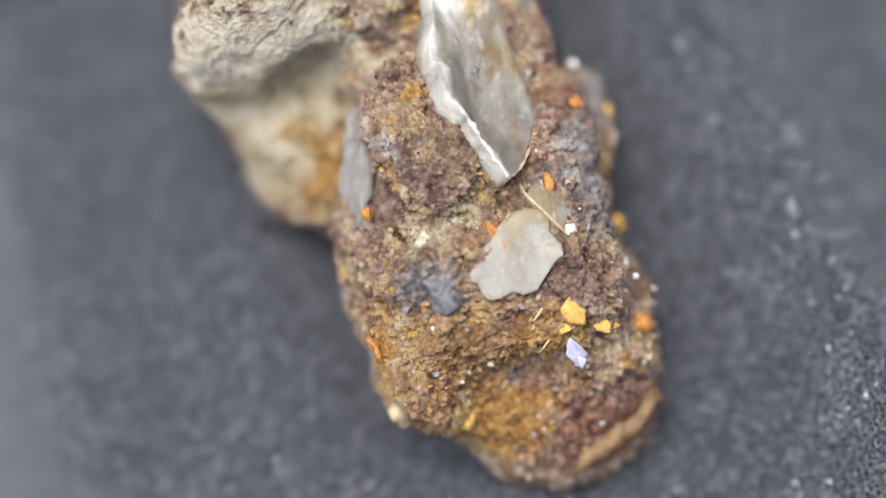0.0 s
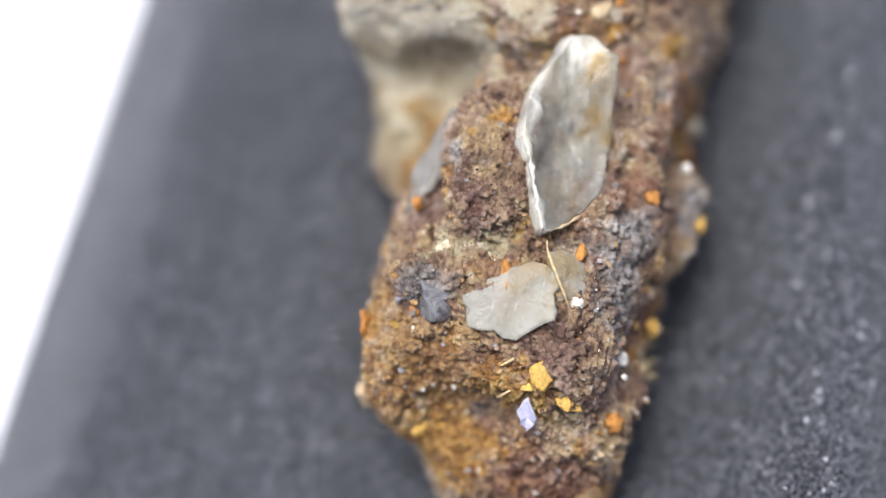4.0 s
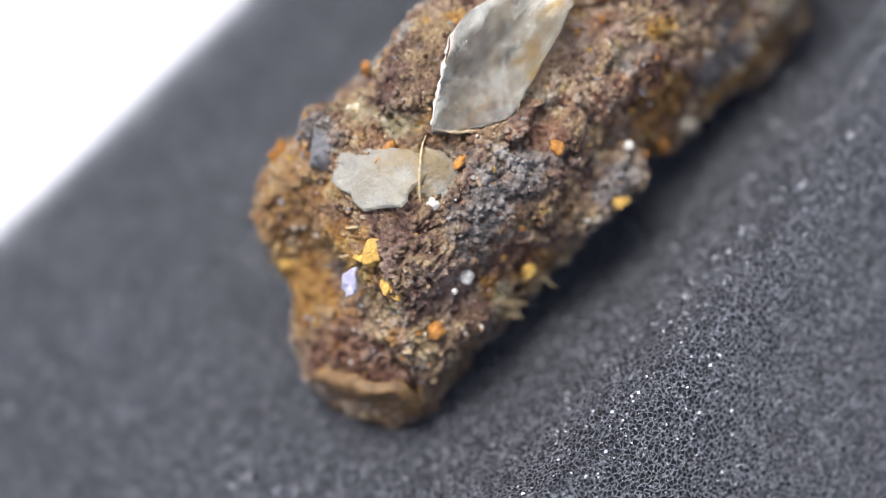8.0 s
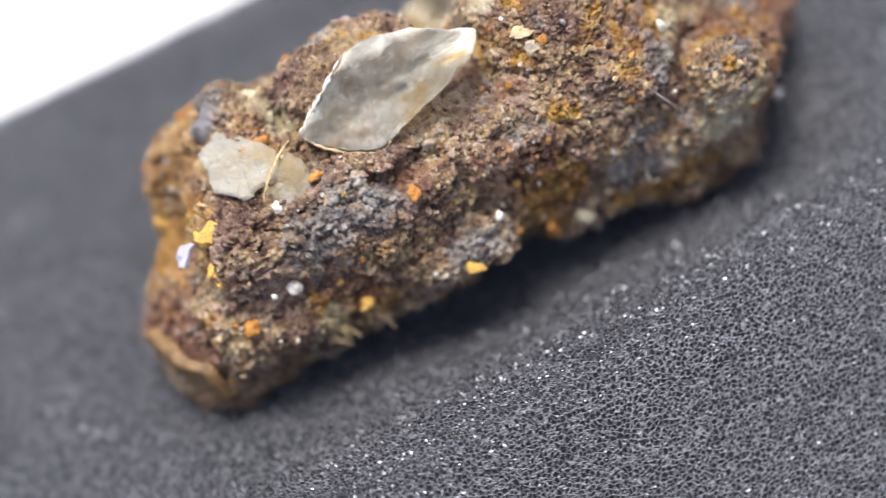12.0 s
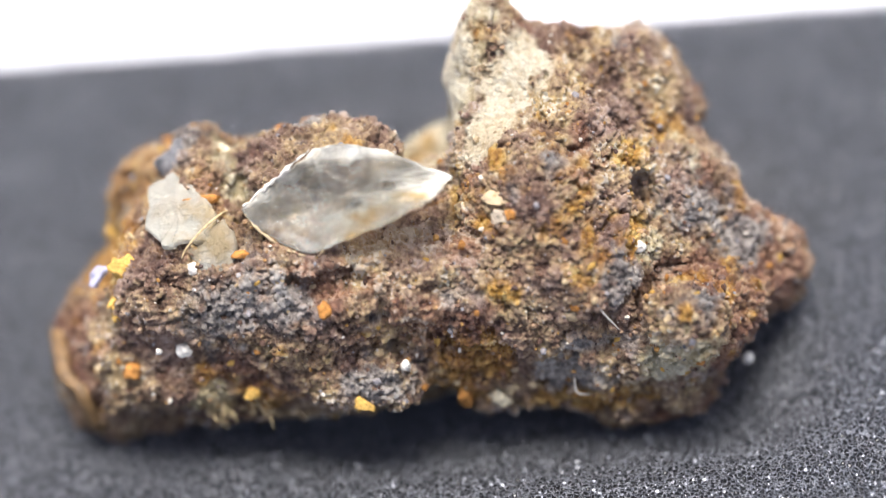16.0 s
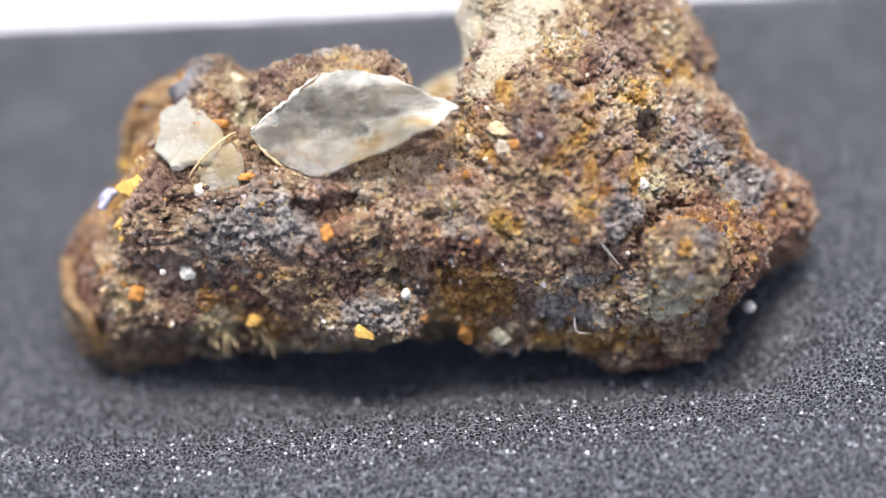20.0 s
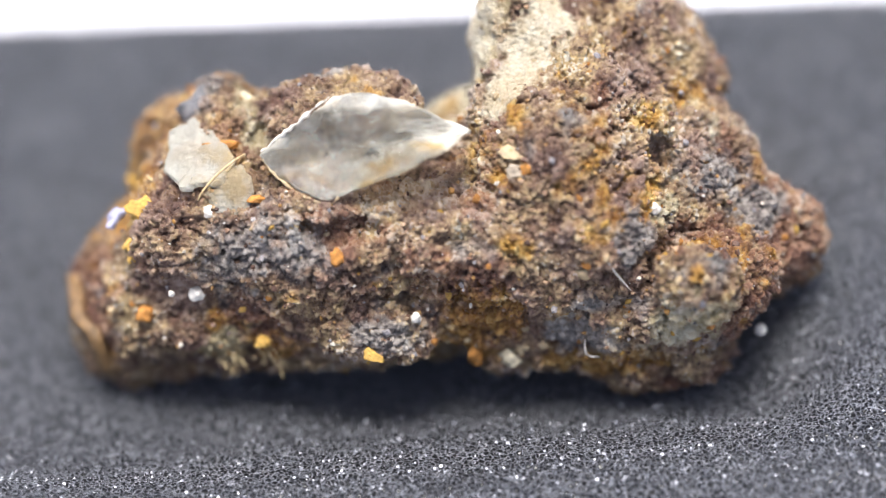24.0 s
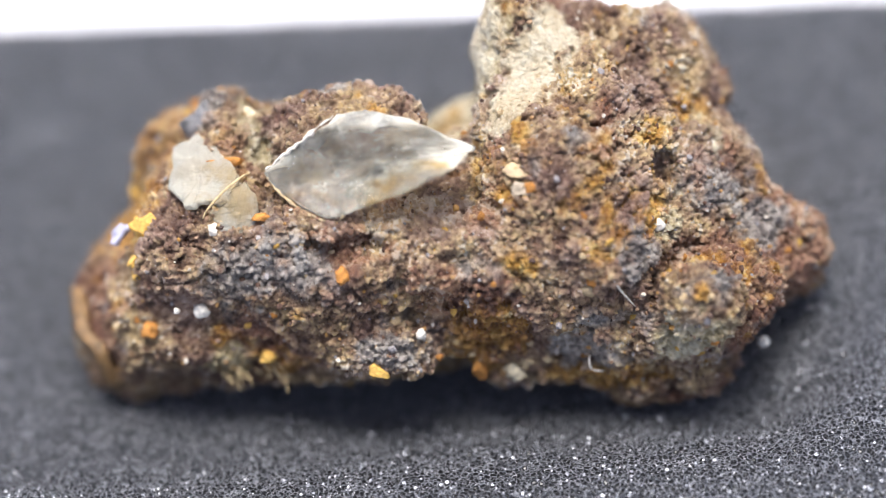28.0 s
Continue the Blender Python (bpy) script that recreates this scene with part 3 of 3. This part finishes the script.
    rusty = np.clip(0.3 + sum((spot(v, q, r, 0.6) for q, r in stains), np.zeros(len(v))), 0, 1)
    for key, w in (("veil", cloudy), ("stain", rusty)):
        a = ob.data.attributes.new(key, "FLOAT", "POINT")
        a.data.foreach_set("value", w.astype(np.float32))
    return ob


flake("quartz_flake", [(-1.1, -0.22, 1.69), (-0.98, -0.33, 1.6), (-0.82, -0.43, 1.53), (-0.66, -0.49, 1.5), (-0.45, -0.49, 1.6), (-0.2, -0.48, 1.7), (0.0, -0.47, 1.78), (0.15, -0.45, 1.84),
                       (0.2, -0.34, 1.82), (0.3, -0.24, 1.81), (0.33, -0.1, 1.76), (0.1, -0.04, 1.86), (-0.15, 0.02, 1.95), (-0.35, 0.03, 2.0), (-0.56, 0.0, 2.0), (-0.72, -0.07, 1.93), (-0.92, -0.14, 1.8)], 0.05, 0.03, QUARTZ, rock,
      "clear cloudy quartz flake with sharp rim", [((0.2, -0.2, 1.82), (0.26, 0.26, 0.2)), ((-1.0, -0.17, 1.77), (0.14, 0.07, 0.08)), ((-0.8, -0.1, 1.88), (0.14, 0.08, 0.09)), ((-0.62, -0.02, 1.98), (0.14, 0.07, 0.07)), ((-0.3, -0.02, 1.97), (0.34, 0.08, 0.08)), ((-0.05, -0.2, 1.88), (0.14, 0.1, 0.1))],
      [((-0.25, -0.4, 1.72), (0.4, 0.14, 0.2)), ((-0.82, -0.4, 1.56), (0.3, 0.12, 0.12)), ((0.05, -0.3, 1.82), (0.16, 0.16, 0.2))], 0.02,
      [((-0.6, -0.22, 1.78), 0.26, -0.1), ((-0.35, -0.25, 1.8), 0.2, -0.07), ((-0.3, -0.1, 1.9), 0.1, 0.03), ((-0.12, -0.2, 1.88), 0.1, 0.05), ((0.02, -0.32, 1.84), 0.1, 0.05), ((0.16, -0.2, 1.82), 0.12, -0.04)], True)
flake("quartz_chip", [(-1.76, 0.14, 1.53), (-1.6, 0.22, 1.63), (-1.42, 0.02, 1.64), (-1.3, -0.12, 1.63), (-1.33, -0.4, 1.57), (-1.5, -0.36, 1.56), (-1.62, -0.42, 1.53), (-1.82, -0.15, 1.5)], 0.07, -0.02, MILKY, rock, "flat milky quartz chip", [], [((-1.35, -0.3, 1.55), (0.3, 0.3, 0.3))], 0.03)
flake("quartz_sliver", [(-0.96, 0.83, 1.25), (-0.9, 0.74, 1.36), (-0.65, 0.62, 1.46), (-0.35, 0.52, 1.52), (-0.2, 0.6, 1.44), (-0.4, 0.78, 1.33), (-0.7, 0.86, 1.24)], 0.07, 0.0, SMOKY, rock, "grey translucent quartz sliver", ragged=0.05)
flake("quartz_shard", [(-1.21, -0.27, 1.66), (-1.36, -0.32, 1.6), (-1.47, -0.38, 1.5), (-1.4, -0.52, 1.42), (-1.2, -0.55, 1.42), (-1.12, -0.4, 1.52)], 0.04, -0.04, MILKY, rock, "thin curved tan quartz shard", [], [((-1.35, -0.3, 1.55), (0.3, 0.3, 0.3))], 0.03)
flake("brown_crust", [(-2.68, 0.2, 0.12), (-2.72, -0.1, 0.42), (-2.6, -0.45, 0.52), (-2.44, -0.76, 0.5), (-2.38, -0.82, 0.12), (-2.56, -0.6, 0.0), (-2.72, -0.1, 0.0)], 0.1, -0.06, SHELL, rock, "smooth brown crust at the rock's end")


def crumb(name, at, size, material, label="", seed=0, turn=0.0, rough=0.55):
    """An uneven grain set into the rock, in centimetres."""
    bm = bmesh.new()
    bmesh.ops.create_icosphere(bm, subdivisions=3, radius=1.0)
    pick = random.Random(seed)
    cuts = [(Vector([pick.gauss(0, 1) for _ in range(3)]).normalized(), pick.uniform(0.4, 0.75)) for _ in range(7 if rough > 0.4 else 0)]
    for w in bm.verts:
        k = 0.85 + rough * noise.noise(w.co * 1.5 + Vector((seed * 3.1, 0, 0))) + 0.4 * rough * noise.noise(w.co * 4 + Vector((0, seed * 2.3, 0)))
        w.co *= k * (1 + 0.12 * noise.noise(w.co * 9 + Vector((0, 0, seed))))
        for cut, far in cuts:
            over = w.co.dot(cut) - far
            if over > 0:
                w.co -= cut * over
    m = Matrix.Translation(Vector(at) * CM) @ Matrix.Rotation(turn, 4, Vector((0.3, 0.5, 0.8)).normalized()) @ Matrix.Diagonal((*(Vector(size) * CM), 1))
    bm.transform(m)
    return part(name, bm, material, rock, label)


def strand(name, points, radius, material, label="", ragged=0.0):
    """A thin fibre through the points, in centimetres, tapered at its ends and splintered where ragged."""
    p = [Vector(q) for q in points]
    line = []
    for k in range(len(p) - 1):
        a, b, c, d = p[max(k - 1, 0)], p[k], p[k + 1], p[min(k + 2, len(p) - 1)]
        for j in range(6):
            t = j / 6
            line.append(0.5 * (2 * b + (c - a) * t + (2 * a - 5 * b + 4 * c - d) * t * t + (3 * b - a - 3 * c + d) * t ** 3))
    line.append(p[-1])
    bm = bmesh.new()
    rings = []
    for k, q in enumerate(line):
        way = (line[min(k + 1, len(line) - 1)] - line[max(k - 1, 0)]).normalized()
        u = way.orthogonal().normalized()
        w = way.cross(u)
        r = radius * (0.35 + 0.65 * math.sin(math.pi * min(max(k / (len(line) - 1), 0.08), 0.92)))
        r *= 1 + ragged * noise.noise(q * 23)
        q = q + ragged * 0.012 * noise.noise_vector(q * 31)
        rings.append([bm.verts.new((q + r * (math.cos(a) * u + math.sin(a) * w)) * CM) for a in (0, 1.05, 2.09, 3.14, 4.19, 5.24)])
    for a, b in zip(rings, rings[1:]):
        for i in range(6):
            bm.faces.new((a[i], a[(i + 1) % 6], b[(i + 1) % 6], b[i]))
    bm.faces.new(rings[0][::-1])
    bm.faces.new(rings[-1])
    return part(name, bm, material, rock, label)


strand("chipped_rim", [(-1.1, -0.21, 1.71), (-0.98, -0.17, 1.78), (-0.9, -0.14, 1.83), (-0.8, -0.1, 1.89), (-0.72, -0.07, 1.95), (-0.6, -0.01, 2.01)], 0.012, CREAM, "white chipped rim of the quartz flake", 1.6)
strand("rusty_rim", [(-1.08, -0.25, 1.67), (-0.98, -0.34, 1.59), (-0.82, -0.44, 1.53), (-0.66, -0.5, 1.49), (-0.55, -0.5, 1.54)], 0.014, PEBBLE, "brown stained rim of the quartz flake", 1.3)
# beads and crumbs
focus = crumb("bead", (0, 0, 0), (0.055, 0.05, 0.05), CREAM, "tiny white bead", 1, 0.0, 0.3)
focus.location = (-0.01455, -0.005, 0.0144)
cam.data.dof.focus_object = focus  # the lens stays focused on this bead
crumb("bead", (-1.6, -0.775, 0.922), (0.065, 0.0585, 0.0585), CREAM, "tiny white bead", 2, 0.0, 0.3)
crumb("bead", (-1.75, -0.84, 1.0), (0.026, 0.026, 0.026), CREAM, "tiny white bead", 3, 0.0, 0.3)
crumb("bead", (1.52, -0.3, 1.16), (0.05, 0.042, 0.05), CREAM, "cream grain", 4, 0.0, 0.35)
crumb("bead", (-0.09, -0.9, 0.78), (0.039, 0.039, 0.0455), CREAM, "cream grain", 5, 0.0, 0.35)
crumb("bead", (-1.29, 0.41, 1.58), (0.13, 0.1, 0.07), SAND, "cream fluffy grain", 6)
crumb("yellow_crumb", (-1.96, -0.35, 1.34), (0.15, 0.12, 0.1), YELLOW, "yellow ochre crumb", 7, 0.6)
crumb("yellow_crumb", (-2.02, -0.27, 1.28), (0.065, 0.065, 0.065), YELLOW, "yellow ochre crumb", 8)
crumb("yellow_crumb", (-2.03, -0.53, 1.18), (0.085, 0.08, 0.08), YELLOW, "yellow ochre crumb", 9)
crumb("yellow_crumb", (-2.03, -0.56, 1.07), (0.07, 0.075, 0.075), YELLOW, "yellow ochre crumb", 10)
crumb("yellow_crumb", (0.89, -0.25, 1.53), (0.039, 0.039, 0.039), YELLOW, "yellow grain", 11)
crumb("yellow_crumb", (-0.41, -1.04, 0.55), (0.0975, 0.065, 0.078), YELLOW, "yellow ochre crumb", 12)
crumb("yellow_crumb", (-1.2, -0.88, 0.52), (0.091, 0.052, 0.065), YELLOW, "yellow ochre crumb", 13)
crumb("yellow_crumb", (1.47, 0.53, 1.04), (0.065, 0.065, 0.065), YELLOW, "yellow grain", 14)
crumb("yellow_crumb", (1.32, 0.88, 1.64), (0.078, 0.065, 0.065), YELLOW, "yellow grain", 15)
crumb("yellow_crumb", (-2.3, 0.5, 0.76), (0.078, 0.078, 0.078), YELLOW, "pale yellow grain", 16)
crumb("orange_crumb", (-1.99, -0.79, 0.75), (0.091, 0.078, 0.078), ORANGE, "orange rust crumb", 17)
crumb("orange_crumb", (-2.07, -0.7, 0.77), (0.065, 0.052, 0.052), ORANGE, "orange rust crumb", 18)
crumb("orange_crumb", (-2.27, -0.54, 0.68), (0.039, 0.039, 0.078), YELLOW, "tan splinter", 19)
crumb("orange_crumb", (-1.37, -0.02, 1.6), (0.156, 0.052, 0.052), ORANGE, "orange rust crumb", 20, 0.5)
crumb("orange_crumb", (-1.13, -0.45, 1.5), (0.065, 0.052, 0.052), ORANGE, "orange rust crumb", 21)
crumb("orange_crumb", (-1.56, -0.6, 1.22), (0.052, 0.052, 0.052), ORANGE, "orange rust crumb", 22)
crumb("orange_crumb", (0.7, -0.33, 1.6), (0.052, 0.052, 0.052), ORANGE, "orange grain", 23)
crumb("orange_crumb", (-0.57, -0.8, 1.27), (0.078, 0.065, 0.078), ORANGE, "orange rust crumb", 24)
crumb("orange_crumb", (1.62, 0.66, 1.28), (0.117, 0.078, 0.091), ORANGE, "orange rust crumb", 25)
crumb("orange_crumb", (-0.74, 0.52, 1.6), (0.078, 0.052, 0.039), ORANGE, "orange rust crumb", 26)
crumb("orange_crumb", (-1.78, 0.9, 1.1), (0.13, 0.078, 0.26), ORANGE, "orange rust crumb", 27)
crumb("orange_crumb", (-0.96, 0.73, 1.45), (0.065, 0.052, 0.052), ORANGE, "orange rust crumb", 28)
crumb("orange_crumb", (-1.7, 0.53, 1.47), (0.078, 0.052, 0.065), ORANGE, "orange rust crumb", 29)
crumb("pebble", (0.61, -0.2, 1.64), (0.13, 0.09, 0.05), PEBBLE, "tan stone chip", 30, 0.3)
crumb("pebble", (0.57, -0.74, 0.28), (0.07, 0.06, 0.09), PEBBLE, "pale tan pebble", 31)
crumb("pebble", (0.25, -0.76, 0.25), (0.1, 0.08, 0.14), ORANGE, "brown pebble in the notch", 32)
crumb("pebble", (-2.08, 0.9, 0.7), (0.14, 0.1, 0.13), PEBBLE, "tan pebble", 33)
crumb("pebble", (-0.77, -0.86, 0.81), (0.05, 0.04, 0.08), PEBBLE, "tan splinter", 34)
crumb("pebble", (0.42, -0.72, 0.12), (0.12, 0.1, 0.12), SHELL, "brown pebble", 35)
crumb("pebble", (1.72, 0.5, 1.14), (0.3, 0.2, 0.08), PEBBLE, "flat tan stone", 36)
crumb("pebble", (1.83, -0.92, 0.88), (0.06, 0.035, 0.07), STONE, "dark glassy crystal", 39)
crumb("pebble", (0.62, -0.28, 1.56), (0.1, 0.09, 0.06), KNOB, "tan glassy stone chip", 44)
crumb("pebble", (1.05, -0.72, 1.0), (0.06, 0.05, 0.06), PEBBLE, "brown rounded pebble", 45)
crumb("pebble", (0.5, -0.78, 0.2), (0.1, 0.08, 0.1), SAND, "pale cream pebble", 46)
crumb("grey_lump", (-1.6, 0.46, 1.5), (0.24, 0.22, 0.22), LUMP, "bluish grey bumpy mineral lump", 62, 0.3, 0.45)
flake("lilac_tuft", [(-2.1, -0.29, 1.27), (-2.14, -0.23, 1.23), (-2.21, -0.26, 1.17), (-2.25, -0.31, 1.13), (-2.27, -0.35, 1.1), (-2.23, -0.35, 1.14), (-2.18, -0.33, 1.2)], 0.03, 0.0, LILAC, rock, "lilac white crystal tuft", ragged=0.06)
strand("fibre", [(-1.18, -0.27, 1.75), (-1.25, -0.29, 1.72), (-1.36, -0.36, 1.67), (-1.48, -0.44, 1.58), (-1.52, -0.47, 1.52)], 0.009, STRAW, "pale straw fibre on the shard's rim")
strand("fibre", [(-1.96, -0.1, 1.4), (-1.92, -0.16, 1.42), (-1.88, -0.2, 1.42)], 0.011, STRAW, "pale splinter")
strand("fibre", [(-2.12, -0.08, 1.2), (-2.07, -0.16, 1.24), (-2.0, -0.26, 1.24)], 0.007, STRAW, "fine straw fibre")
strand("fibre", [(0.96, -0.17, 1.46), (1.06, -0.24, 1.47), (1.17, -0.3, 1.43)], 0.02, STRAW, "pale wood splinter")
strand("fibre", [(1.2, -0.73, 1.18), (1.27, -0.77, 1.05), (1.36, -0.75, 0.85)], 0.006, CREAM, "fine white fibre")
strand("fibre", [(1.02, -0.79, 0.4), (1.03, -0.84, 0.3), (1.12, -0.82, 0.25)], 0.007, CREAM, "fine white fibre")
rng = random.Random(3)
for k in range(34):
    a = Vector((rng.choice((-1.48, -1.44, -1.2)) + rng.gauss(0, 0.06), -0.8, 0.38 + rng.uniform(-0.08, 0.1)))
    b = a + Vector((rng.uniform(-0.02, 0.1), rng.uniform(-0.17, -0.06), rng.uniform(-0.12, 0.0)))
    strand("fibre", [a, (a + b) / 2 + Vector((rng.uniform(-0.01, 0.01), -0.01, rng.uniform(-0.01, 0.02))), b], rng.uniform(0.002, 0.006), STRAW, "ragged straw fibre")
grain = new("loose_grain", None)
bm = bmesh.new()
bmesh.ops.create_icosphere(bm, subdivisions=2, radius=0.00045)
part("body", bm, CREAM, grain)
grain.location = (0.0221, -0.0043, 0.0006)
tagged(grain, "tiny white grain lying on the grey foam", "grain")


# grains of sand that stand out on the rock, one by one
def sand_grains(count):
    """Shares six uneven grain meshes among single grains seated on the rock."""
    rng = np.random.default_rng(17)
    meshes = []
    for k, mat in enumerate((YELLOW, PEBBLE, STONE, STONE, PEBBLE, ORANGE)):
        me = pebbles(np.zeros((1, 3)), [1.0], rng)
        me.materials.append(mat)
        meshes.append(me)
    skin = np.empty(len(shell.data.vertices) * 3, np.float32)
    shell.data.vertices.foreach_get("co", skin)
    skin = skin.reshape(-1, 3)
    up = skin[(skin[:, 2] > 0.002) & ((skin[:, 0] > 0.009) | (skin[:, 1] < 0.006) | (skin[:, 0] < -0.005))]
    for at in up[rng.choice(len(up), count, replace=False)]:
        ob = new("sand_grain", meshes[int(rng.integers(6))])
        size = 0.016 + 0.03 * rng.random() ** 2
        ob.matrix_world = Matrix.Translation(Vector(at.tolist())) @ Matrix.Rotation(rng.uniform(0, 6.2), 4, Vector((0.3, 0.5, 0.8)).normalized()) @ Matrix.Diagonal((size, size * rng.uniform(0.7, 1.1), size, 1))
        ob.parent = rock


sand_grains(280)
